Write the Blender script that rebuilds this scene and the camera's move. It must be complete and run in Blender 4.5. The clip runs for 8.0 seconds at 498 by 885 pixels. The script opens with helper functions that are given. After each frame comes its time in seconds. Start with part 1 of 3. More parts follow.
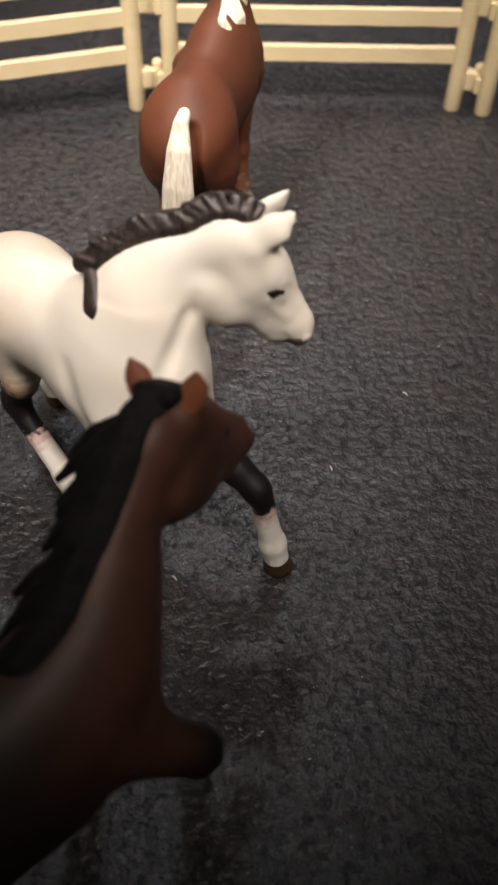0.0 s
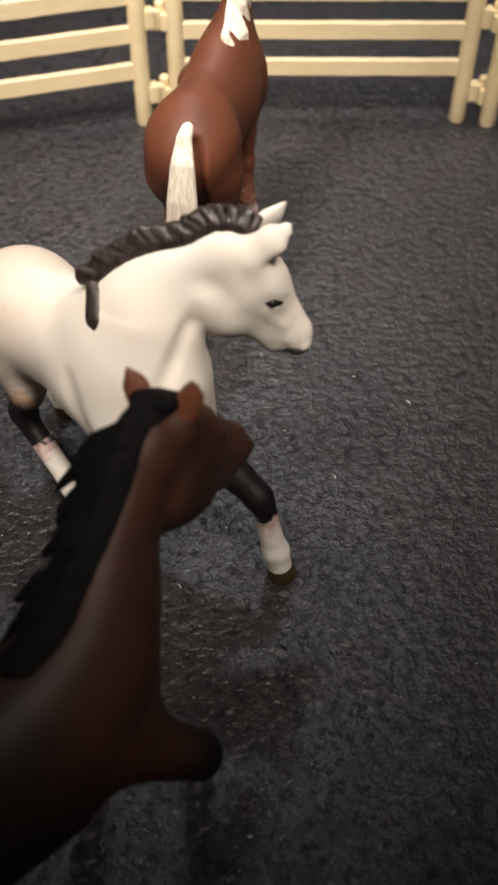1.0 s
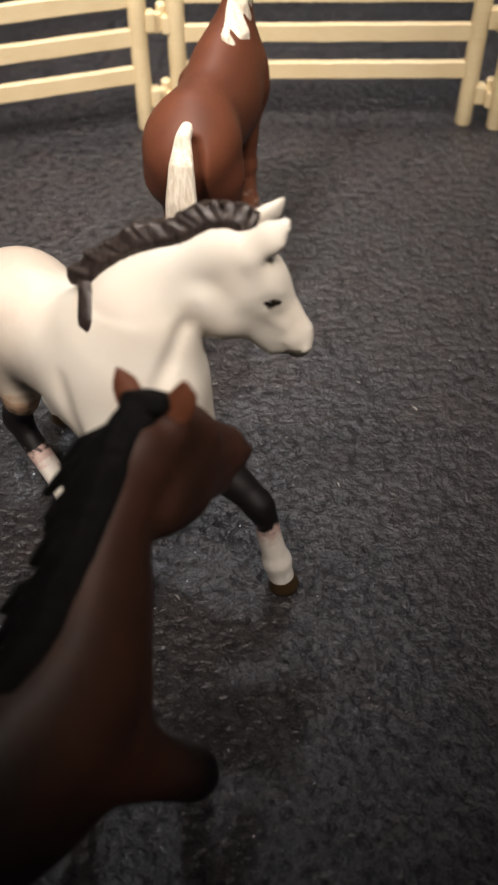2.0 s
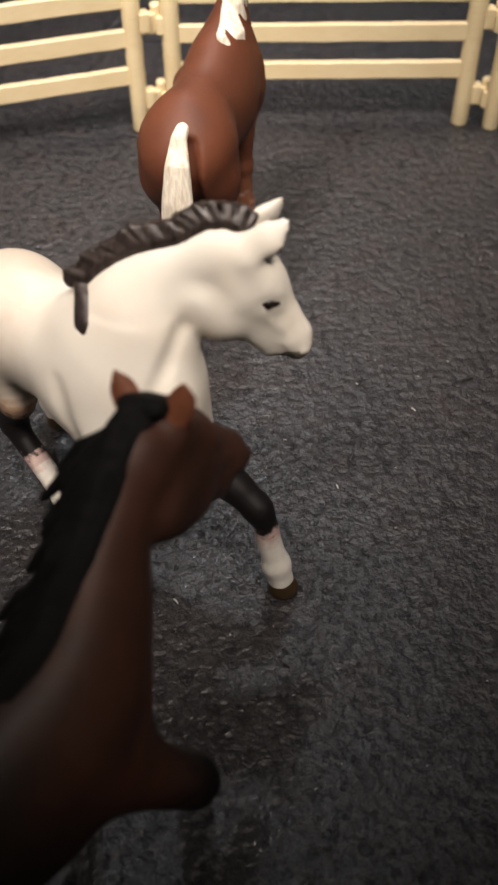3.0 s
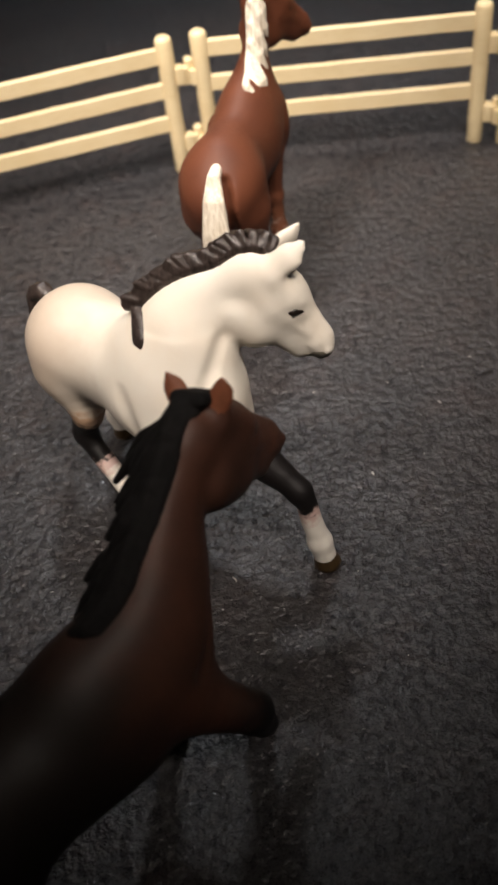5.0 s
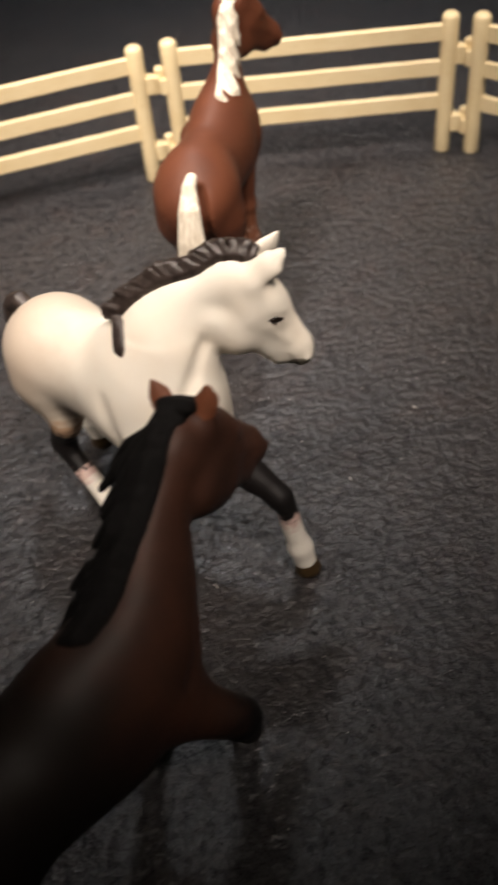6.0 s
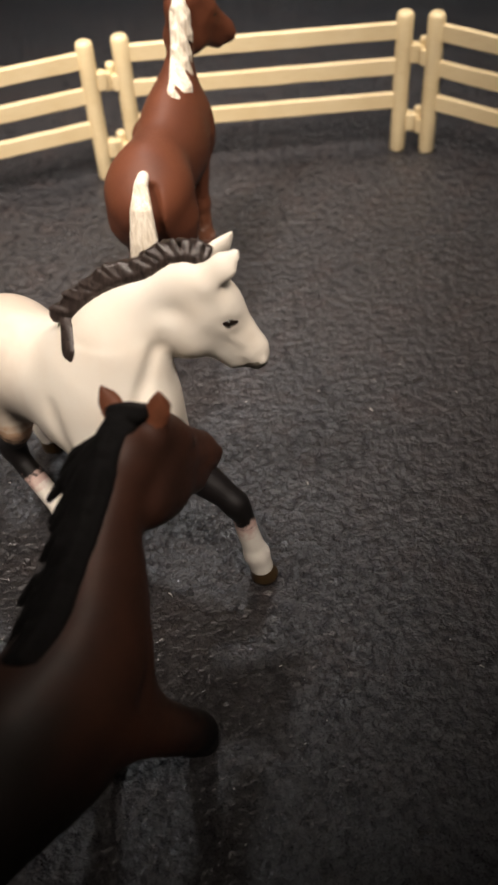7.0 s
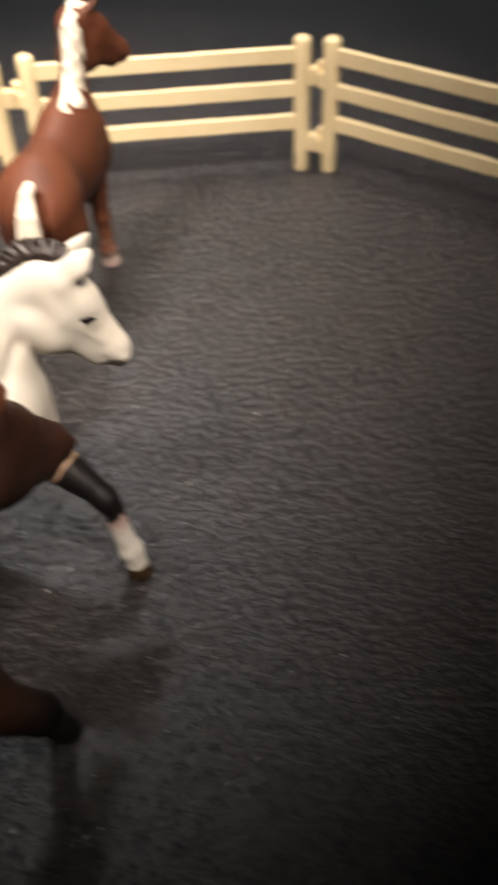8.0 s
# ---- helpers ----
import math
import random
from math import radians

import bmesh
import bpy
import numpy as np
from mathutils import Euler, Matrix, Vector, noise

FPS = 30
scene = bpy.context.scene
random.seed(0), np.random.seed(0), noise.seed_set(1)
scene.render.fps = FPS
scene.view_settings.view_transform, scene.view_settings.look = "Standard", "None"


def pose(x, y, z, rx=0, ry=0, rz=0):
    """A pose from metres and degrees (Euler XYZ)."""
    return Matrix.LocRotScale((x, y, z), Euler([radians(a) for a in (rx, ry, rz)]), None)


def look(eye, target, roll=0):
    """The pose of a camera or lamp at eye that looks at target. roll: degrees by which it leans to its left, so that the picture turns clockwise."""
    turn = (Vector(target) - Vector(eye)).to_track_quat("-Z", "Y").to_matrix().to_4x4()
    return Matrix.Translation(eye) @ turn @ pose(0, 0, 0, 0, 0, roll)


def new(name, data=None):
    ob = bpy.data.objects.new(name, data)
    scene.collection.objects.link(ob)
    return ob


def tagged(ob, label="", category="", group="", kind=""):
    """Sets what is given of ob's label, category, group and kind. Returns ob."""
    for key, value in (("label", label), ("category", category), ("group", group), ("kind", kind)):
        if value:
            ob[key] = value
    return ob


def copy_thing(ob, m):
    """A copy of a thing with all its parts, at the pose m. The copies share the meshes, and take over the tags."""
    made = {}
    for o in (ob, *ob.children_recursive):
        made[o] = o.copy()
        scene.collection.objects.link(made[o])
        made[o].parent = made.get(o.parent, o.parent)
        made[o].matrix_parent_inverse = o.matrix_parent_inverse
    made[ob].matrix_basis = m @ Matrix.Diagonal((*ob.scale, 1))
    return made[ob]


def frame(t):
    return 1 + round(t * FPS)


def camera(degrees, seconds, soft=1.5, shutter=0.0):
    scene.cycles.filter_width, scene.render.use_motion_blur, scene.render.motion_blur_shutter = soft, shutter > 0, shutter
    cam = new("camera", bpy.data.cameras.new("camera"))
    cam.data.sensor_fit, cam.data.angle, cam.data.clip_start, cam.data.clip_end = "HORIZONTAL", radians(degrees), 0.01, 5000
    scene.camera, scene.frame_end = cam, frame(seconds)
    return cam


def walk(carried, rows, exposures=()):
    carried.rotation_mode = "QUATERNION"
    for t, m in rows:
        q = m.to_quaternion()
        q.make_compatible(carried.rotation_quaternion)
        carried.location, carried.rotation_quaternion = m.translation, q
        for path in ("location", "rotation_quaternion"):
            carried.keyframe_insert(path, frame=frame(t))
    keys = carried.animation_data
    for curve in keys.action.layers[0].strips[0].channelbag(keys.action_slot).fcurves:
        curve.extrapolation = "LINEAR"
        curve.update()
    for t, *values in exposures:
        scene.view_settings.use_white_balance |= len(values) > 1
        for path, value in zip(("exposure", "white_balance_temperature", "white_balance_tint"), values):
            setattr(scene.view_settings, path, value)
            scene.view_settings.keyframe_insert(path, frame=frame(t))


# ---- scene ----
cam = camera(29.5, 8.0, 2.6, 0.8)
# a phone's small aperture, focused on the white horse
cam.data.dof.use_dof, cam.data.dof.focus_distance, cam.data.dof.aperture_fstop = True, 0.285, cam.data.lens / 3.2
PATH = [
    (0, (0.024, 0.11, 0.239), (0.098, 1.41, -1.279), 1.8),
    (0.5, (0.027, 0.109, 0.239), (0.071, 1.422, -1.269), 0.5),
    (1, (0.028, 0.107, 0.241), (0.067, 1.427, -1.261), 0.3),
    (1.5, (0.031, 0.109, 0.237), (0.049, 1.443, -1.253), -0.5),
    (3, (0.03, 0.113, 0.232), (0.059, 1.455, -1.25), -0.5),
    (3.5, (0.031, 0.108, 0.241), (0.042, 1.433, -1.257), -2.4),
    (4, (0.025, 0.105, 0.242), (0.049, 1.446, -1.242), -3.2),
    (4.5, (0.035, 0.093, 0.251), (-0.061, 1.46, -1.205), -7.6),
    (4.7, (0.038, 0.084, 0.252), (-0.068, 1.461, -1.194), -8.1),
    (5.8, (0.03, 0.076, 0.26), (-0.035, 1.469, -1.173), -7.4),
    (6, (0.032, 0.078, 0.255), (0.003, 1.473, -1.177), -6.6),
    (6.5, (0.038, 0.08, 0.255), (0.055, 1.469, -1.184), -5.4),
    (7, (0.033, 0.084, 0.252), (0.093, 1.469, -1.19), -4.3),
    (7.5, (0.041, 0.079, 0.253), (0.041, 1.481, -1.174), -5.4),
    (7.7, (0.059, 0.071, 0.255), (0.071, 1.48, -1.164), -5.4),
    (7.8, (0.061, 0.069, 0.253), (0.102, 1.484, -1.16), -4.9),
    (7.9, (0.062, 0.069, 0.25), (0.14, 1.496, -1.149), -4.2),
    (8, (0.061, 0.067, 0.25), (0.202, 1.489, -1.149), -2.2),
]
walk(cam, [(t, look(eye, target, roll)) for t, eye, target, roll in PATH], [(0, 0.02, 6500, 10), (4.5, 0.0, 6560, 10), (5.8, 0.1, 6800, 11), (6.5, 0.02, 6800, 11), (7.5, 0.1, 6800, 11), (7.8, 0.36, 6850, 10), (8, 0.48, 6850, 10)])

# ---------------------------------------------------------------- light
world = bpy.data.worlds.new("room_dusk")
world.use_nodes = True
scene.world = world
bg = world.node_tree.nodes["Background"]
bg.inputs[0].default_value = (0.55, 0.62, 0.75, 1)
bg.inputs[1].default_value = 0.10


def lamp(name, kind, place, target, watts, colour, size=0.1, cone=None, blend=1.0):
    data = bpy.data.lights.new(name, kind)
    data.energy, data.color = watts, colour
    if kind == "AREA":
        data.shape, data.size = "DISK", size
    else:
        data.shadow_soft_size = size
    if cone:
        data.spot_size, data.spot_blend = radians(cone), blend
    ob = new(name, data)
    ob.matrix_world = look(place, target)
    return ob


# unseen spots, added; the cone edges stand in for the camera holder's shadow
lamp("key_spot_light", "SPOT", (-0.32, 0.08, 0.90), (0.0, 0.482, 0.0), 62.0, (1.0, 0.89, 0.80), 0.11, 21.8, 0.62)
# second half of the key, added to thin out the bay's shadow
lamp("side_fill_light", "SPOT", (0.24, -0.06, 0.95), (-0.025, 0.48, 0.0), 52.0, (1.0, 0.89, 0.80), 0.12, 24.5, 0.5)
lamp("ceiling_spot_light", "SPOT", (0.04, 0.62, 1.15), (0.07, 0.545, 0.0), 37.0, (1.0, 0.90, 0.81), 0.14, 28)
# cool fill, added to lift the floor beyond the fence
lamp("far_floor_fill_light", "SPOT", (0.10, 1.15, 2.05), (0.14, 0.95, 0.0), 80.0, (0.80, 0.91, 1.0), 0.12, 28)
lamp("back_ceiling_spot_light", "SPOT", (-0.02, 1.30, 1.50), (0.0, 0.312, 0.0), 62.0, (0.90, 0.95, 1.0), 0.08, 8)


# ---------------------------------------------------------------- materials
def material(name):
    m = bpy.data.materials.new(name)
    m.use_nodes = True
    return m, m.node_tree, m.node_tree.nodes["Principled BSDF"]


def node(tree, kind, **values):
    n = tree.nodes.new(kind)
    for key, value in values.items():
        n.inputs[key.replace("_", " ")].default_value = value
    return n


def ramp(tree, source, stops, smooth=False):
    n = tree.nodes.new("ShaderNodeValToRGB")
    if smooth:
        n.color_ramp.interpolation = "EASE"
    e = n.color_ramp.elements
    e[0].position, e[0].color = stops[0][0], (*stops[0][1], 1)
    e[1].position, e[1].color = stops[-1][0], (*stops[-1][1], 1)
    for place, colour in stops[1:-1]:
        e.new(place).color = (*colour, 1)
    tree.links.new(source, n.inputs[0])
    return n.outputs[0]


def noise_tex(tree, scale, detail=4, rough=0.55, coords=None, distortion=0.0):
    n = node(tree, "ShaderNodeTexNoise", Scale=scale, Detail=detail, Roughness=rough, Distortion=distortion)
    tree.links.new(coords or tree.nodes.new("ShaderNodeTexCoord").outputs["Object"], n.inputs["Vector"])
    return n.outputs["Fac"]


def mix(tree, fac, a, b, how="MIX"):
    n = tree.nodes.new("ShaderNodeMix")
    n.data_type, n.blend_type = "RGBA", how
    for socket, value in ((n.inputs[0], fac), (n.inputs[6], a), (n.inputs[7], b)):
        if isinstance(value, tuple):
            socket.default_value = (*value, 1)
        elif isinstance(value, (int, float)):
            socket.default_value = value
        else:
            tree.links.new(value, socket)
    return n.outputs[2]


def math_node(tree, how, a, b=0.0):
    n = tree.nodes.new("ShaderNodeMath")
    n.operation = how
    for socket, value in ((n.inputs[0], a), (n.inputs[1], b)):
        if isinstance(value, (int, float)):
            socket.default_value = value
        else:
            tree.links.new(value, socket)
    return n.outputs[0]


def bump(tree, bsdf, height, strength, distance):
    n = node(tree, "ShaderNodeBump", Strength=strength, Distance=distance)
    tree.links.new(height, n.inputs["Height"])
    tree.links.new(n.outputs[0], bsdf.inputs["Normal"])


def coat(name, body, shade, leg_stops, gloss, shine=0.5, rear=None, start=0.0):
    """Painted figurine coat: two tones over the body, markings down the legs by the leg attribute."""
    m, t, b = material(name)
    large = noise_tex(t, 60, 3)
    fine = noise_tex(t, 900, 3)
    base = mix(t, ramp(t, large, [(0.35, (0, 0, 0)), (0.7, (1, 1, 1))]), body, shade)
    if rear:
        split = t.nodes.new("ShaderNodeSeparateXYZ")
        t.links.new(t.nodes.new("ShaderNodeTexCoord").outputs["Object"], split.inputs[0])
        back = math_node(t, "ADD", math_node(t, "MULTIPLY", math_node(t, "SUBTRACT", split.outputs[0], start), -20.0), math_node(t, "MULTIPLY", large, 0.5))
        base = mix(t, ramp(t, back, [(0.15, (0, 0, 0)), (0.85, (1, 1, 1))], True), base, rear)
    leg = t.nodes.new("ShaderNodeAttribute")
    leg.attribute_name = "leg"
    wobble = math_node(t, "ADD", leg.outputs["Fac"], math_node(t, "MULTIPLY", math_node(t, "SUBTRACT", noise_tex(t, 420, 2), 0.5), 0.13))
    keep = ramp(t, wobble, [(leg_stops[0][0], (0, 0, 0)), (leg_stops[1][0], (1, 1, 1))], True)
    marks = ramp(t, wobble, leg_stops, True)
    t.links.new(mix(t, keep, base, marks), b.inputs["Base Color"])
    t.links.new(ramp(t, fine, [(0.3, (gloss - 0.06,) * 3), (0.7, (gloss + 0.08,) * 3)]), b.inputs["Roughness"])
    b.inputs["Specular IOR Level"].default_value = shine
    bump(t, b, fine, 0.12, 0.0003)
    return m


def strands(name, dark, light, gloss, scale=900, shine=0.5):
    """Hair paint: streaks that run downwards."""
    m, t, b = material(name)
    stretch = node(t, "ShaderNodeMapping", Scale=(1.0, 1.0, 0.12))
    t.links.new(t.nodes.new("ShaderNodeTexCoord").outputs["Object"], stretch.inputs["Vector"])
    n = noise_tex(t, scale, 4, 0.6, stretch.outputs[0], 0.6)
    t.links.new(ramp(t, n, [(0.32, dark), (0.66, light)]), b.inputs["Base Color"])
    b.inputs["Roughness"].default_value, b.inputs["Specular IOR Level"].default_value = gloss, shine
    bump(t, b, n, 0.5, 0.0005)
    return m


def plain(name, colour, gloss, metal=0.0):
    m, t, b = material(name)
    n = noise_tex(t, 500, 4)
    t.links.new(ramp(t, n, [(0.3, tuple(c * 0.8 for c in colour)), (0.7, tuple(min(1, c * 1.12) for c in colour))]), b.inputs["Base Color"])
    b.inputs["Roughness"].default_value, b.inputs["Metallic"].default_value = gloss, metal
    bump(t, b, n, 0.15, 0.0002)
    return m


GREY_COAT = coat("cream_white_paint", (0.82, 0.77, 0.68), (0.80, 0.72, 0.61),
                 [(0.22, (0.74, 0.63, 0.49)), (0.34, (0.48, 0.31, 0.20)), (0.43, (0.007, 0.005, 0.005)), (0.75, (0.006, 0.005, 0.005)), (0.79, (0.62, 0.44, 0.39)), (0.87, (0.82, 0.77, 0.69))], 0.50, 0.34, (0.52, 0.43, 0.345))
CHESTNUT_COAT = coat("chestnut_paint", (0.108, 0.034, 0.016), (0.078, 0.025, 0.013),
                     [(0.50, (0.14, 0.045, 0.022)), (0.90, (0.15, 0.055, 0.028)), (0.97, (0.55, 0.42, 0.36)), (1.0, (0.7, 0.58, 0.5))], 0.56, 0.28)
# near-black rear tone: darker coat, with the dim light there painted in
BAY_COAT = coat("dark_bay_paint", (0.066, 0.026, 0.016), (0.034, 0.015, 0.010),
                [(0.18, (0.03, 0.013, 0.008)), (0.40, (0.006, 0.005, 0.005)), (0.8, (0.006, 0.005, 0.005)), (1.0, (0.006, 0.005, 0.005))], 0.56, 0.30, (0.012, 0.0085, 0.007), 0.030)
DARK_MANE = strands("dark_brown_mane_paint", (0.010, 0.007, 0.006), (0.058, 0.043, 0.038), 0.34)
CREAM_MANE = strands("cream_mane_paint", (0.50, 0.42, 0.32), (0.80, 0.74, 0.63), 0.5)
BLACK_MANE = strands("black_mane_paint", (0.003, 0.003, 0.003), (0.007, 0.006, 0.006), 0.85, 900, 0.15)
HORN = plain("brown_hoof_paint", (0.045, 0.027, 0.011), 0.3)
PINK_HORN = plain("pale_hoof_paint", (0.62, 0.45, 0.40), 0.4)
BLACK_HORN = plain("black_hoof_paint", (0.008, 0.007, 0.007), 0.45)
EYE = plain("glossy_black_eye", (0.012, 0.008, 0.006), 0.3)
BAY_EAR = plain("red_brown_ear_paint", (0.165, 0.055, 0.026), 0.5)
MUZZLE = plain("grey_muzzle_paint", (0.27, 0.24, 0.185), 0.5)


def plastic():
    m, t, b = material("pale_yellow_plastic")
    coords = t.nodes.new("ShaderNodeTexCoord").outputs["Object"]
    stretch = node(t, "ShaderNodeMapping", Scale=(0.25, 1.0, 1.0))
    t.links.new(coords, stretch.inputs["Vector"])
    grain = noise_tex(t, 700, 4, 0.6, stretch.outputs[0])
    tone = noise_tex(t, 45, 3)
    base = mix(t, ramp(t, tone, [(0.3, (0, 0, 0)), (0.7, (1, 1, 1))]), (0.66, 0.53, 0.31), (0.72, 0.60, 0.38))
    t.links.new(mix(t, ramp(t, grain, [(0.3, (0.35, 0.35, 0.35)), (0.5, (0, 0, 0))]), base, (0.58, 0.44, 0.23)), b.inputs["Base Color"])
    b.inputs["Roughness"].default_value = 0.42
    bump(t, b, grain, 0.25, 0.0003)
    return m


PLASTIC = plastic()


def floor_material():
    """Dark blue-grey pebbled mat: flat irregular grains with cracks between them, their shade painted in, and small
    glossy facets.
    """
    m, t, b = material("dark_pebbled_mat")
    coords = t.nodes.new("ShaderNodeTexCoord").outputs["Object"]
    shift = t.nodes.new("ShaderNodeVectorMath")
    shift.operation = "ADD"
    push = node(t, "ShaderNodeCombineXYZ")
    t.links.new(math_node(t, "MULTIPLY", noise_tex(t, 230, 3, 0.6, coords), 0.0016), push.inputs[0])
    turned = node(t, "ShaderNodeMapping", Location=(3.1, 1.7, 0.4))
    t.links.new(coords, turned.inputs["Vector"])
    t.links.new(math_node(t, "MULTIPLY", noise_tex(t, 230, 3, 0.6, turned.outputs[0]), 0.0016), push.inputs[1])
    t.links.new(coords, shift.inputs[0])
    t.links.new(push.outputs[0], shift.inputs[1])
    domes = node(t, "ShaderNodeTexVoronoi", Scale=310, Randomness=1.0)
    grit = node(t, "ShaderNodeTexVoronoi", Scale=820, Randomness=1.0)
    for v in (domes, grit):
        t.links.new(shift.outputs[0], v.inputs["Vector"])
    lumps = noise_tex(t, 270, 2, 0.5, shift.outputs[0])
    fine = noise_tex(t, 1600, 3, 0.6, coords)
    own = t.nodes.new("ShaderNodeSeparateColor")
    t.links.new(domes.outputs["Color"], own.inputs[0])
    # round pebbles of uneven height, grit between them
    pebble = math_node(t, "MULTIPLY", math_node(t, "SUBTRACT", 1.0, domes.outputs["Distance"]), math_node(t, "ADD", math_node(t, "MULTIPLY", own.outputs[0], 0.9), 0.2))
    grains = math_node(t, "MULTIPLY", math_node(t, "SUBTRACT", 1.0, grit.outputs["Distance"]), 0.36)
    height = math_node(t, "ADD", math_node(t, "ADD", pebble, grains), math_node(t, "ADD", math_node(t, "MULTIPLY", lumps, 2.6), math_node(t, "MULTIPLY", fine, 0.22)))
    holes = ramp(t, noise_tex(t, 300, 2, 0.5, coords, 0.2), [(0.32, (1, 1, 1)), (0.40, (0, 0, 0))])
    height = math_node(t, "SUBTRACT", height, math_node(t, "MULTIPLY", holes, 1.0))
    bump(t, b, height, 0.55, 0.0013)
    patches = noise_tex(t, 11, 4, 0.55, coords)
    tone = mix(t, ramp(t, patches, [(0.32, (0, 0, 0)), (0.7, (1, 1, 1))]), (0.030, 0.030, 0.033), (0.038, 0.035, 0.036))
    tone = mix(t, ramp(t, noise_tex(t, 55, 3, 0.6, coords), [(0.5, (0, 0, 0)), (0.75, (0.6,) * 3)]), tone, (0.042, 0.032, 0.031))
    # shade of the low spots and holes, painted near black
    pit_shade = ramp(t, math_node(t, "ADD", math_node(t, "MULTIPLY", pebble, 0.25), math_node(t, "MULTIPLY", lumps, 0.8)), [(0.36, (0.7,) * 3), (0.47, (0, 0, 0))])
    pit_shade = math_node(t, "MAXIMUM", pit_shade, math_node(t, "MULTIPLY", holes, 0.65))
    t.links.new(mix(t, pit_shade, tone, (0.006, 0.006, 0.008)), b.inputs["Base Color"])
    t.links.new(ramp(t, fine, [(0.32, (0.17,) * 3), (0.46, (0.30,) * 3), (0.65, (0.48,) * 3)]), b.inputs["Roughness"])
    b.inputs["Specular IOR Level"].default_value = 0.42
    return m


def wall_material():
    m, t, b = material("plain_wall_paint")
    n = noise_tex(t, 3, 4)
    t.links.new(ramp(t, n, [(0.3, (0.36, 0.36, 0.36)), (0.7, (0.42, 0.41, 0.40))]), b.inputs["Base Color"])
    b.inputs["Roughness"].default_value = 0.85
    bump(t, b, noise_tex(t, 300, 3), 0.1, 0.001)
    return m


FLOOR, WALL = floor_material(), wall_material()


# ---------------------------------------------------------------- room
def box(bm, lo, hi, edge=0.0, segments=2):
    made = bmesh.ops.create_cube(bm, size=1.0)["verts"]
    for v in made:
        v.co = Vector(((lo[i] + hi[i]) / 2 + v.co[i] * (hi[i] - lo[i]) for i in range(3)))
    if edge:
        edges = {e for v in made for e in v.link_edges}
        bmesh.ops.bevel(bm, geom=list(edges), offset=edge, segments=segments, profile=0.6, affect="EDGES")


def part(name, bm, mat, parent=None, label="", smooth=False):
    mesh = bpy.data.meshes.new(name)
    bm.to_mesh(mesh)
    bm.free()
    mesh.materials.append(mat)
    for p in mesh.polygons:
        p.use_smooth = smooth
    ob = new(name, mesh)
    ob.parent = parent
    return tagged(ob, label)


def room():
    w, h, thick = 1.9, 2.3, 0.1
    bm = bmesh.new()
    box(bm, (-w, -w, -0.05), (w, w, 0.0))
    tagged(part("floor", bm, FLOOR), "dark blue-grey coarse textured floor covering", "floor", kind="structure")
    bm = bmesh.new()
    box(bm, (-w - thick, -w - thick, h), (w + thick, w + thick, h + thick))
    tagged(part("ceiling", bm, WALL), "plain pale room ceiling", "ceiling", kind="structure")
    for name, lo, hi in (("wall_north", (-w - thick, w, 0), (w + thick, w + thick, h)), ("wall_south", (-w - thick, -w - thick, 0), (w + thick, -w, h)),
                         ("wall_east", (w, -w, 0), (w + thick, w, h)), ("wall_west", (-w - thick, -w, 0), (-w, w, h))):
        bm = bmesh.new()
        box(bm, lo, hi)
        tagged(part(name, bm, WALL), "plain painted room wall", "wall", kind="structure")


room()


# ---------------------------------------------------------------- fence
POST, RADIUS, RAIL, SPAN = 0.070, 0.0041, 0.0080, 0.134


def post_mesh(bm, x):
    """A round moulded post, slightly uneven, with a worn rounded cap."""
    rings, sides = [], 14
    for z, r in ((0.0, 0.9), (0.0008, 0.96), (0.018, 0.98), (0.036, 1.0), (0.052, 1.02), (POST - 0.0022, 1.04), (POST - 0.0008, 0.92), (POST, 0.66)):
        ring = []
        for i in range(sides):
            a = 2 * math.pi * i / sides
            k = RADIUS * r * (1 + 0.03 * math.sin(3 * a + 130 * z))
            ring.append(bm.verts.new((x + k * math.cos(a), k * math.sin(a), z)))
        rings.append(ring)
    for lo, hi in zip(rings, rings[1:]):
        for i in range(sides):
            bm.faces.new((lo[i], lo[(i + 1) % sides], hi[(i + 1) % sides], hi[i]))
    bm.faces.new(rings[-1])
    bm.faces.new(rings[0][::-1])


def rail_mesh(bm, z, seed):
    """A flat hand-sawn looking rail with softly wavering edges."""
    rnd = random.Random(seed)
    steps, rings = 14, []
    half = 0.0015
    for i in range(steps + 1):
        x = 0.002 + (SPAN - 0.004) * i / steps
        dz, tall = rnd.uniform(-0.00008, 0.00008), RAIL / 2 + rnd.uniform(-0.0001, 0.0001)
        c = 0.0005
        ring = [(-half, -tall + c), (-half + c, -tall), (half - c, -tall), (half, -tall + c), (half, tall - c), (half - c, tall), (-half + c, tall), (-half, tall - c)]
        rings.append([bm.verts.new((x, y, z + dz + q)) for y, q in ring])
    for lo, hi in zip(rings, rings[1:]):
        for i in range(8):
            bm.faces.new((lo[i], hi[i], hi[(i + 1) % 8], lo[(i + 1) % 8]))
    bm.faces.new(rings[0])
    bm.faces.new(rings[-1][::-1])


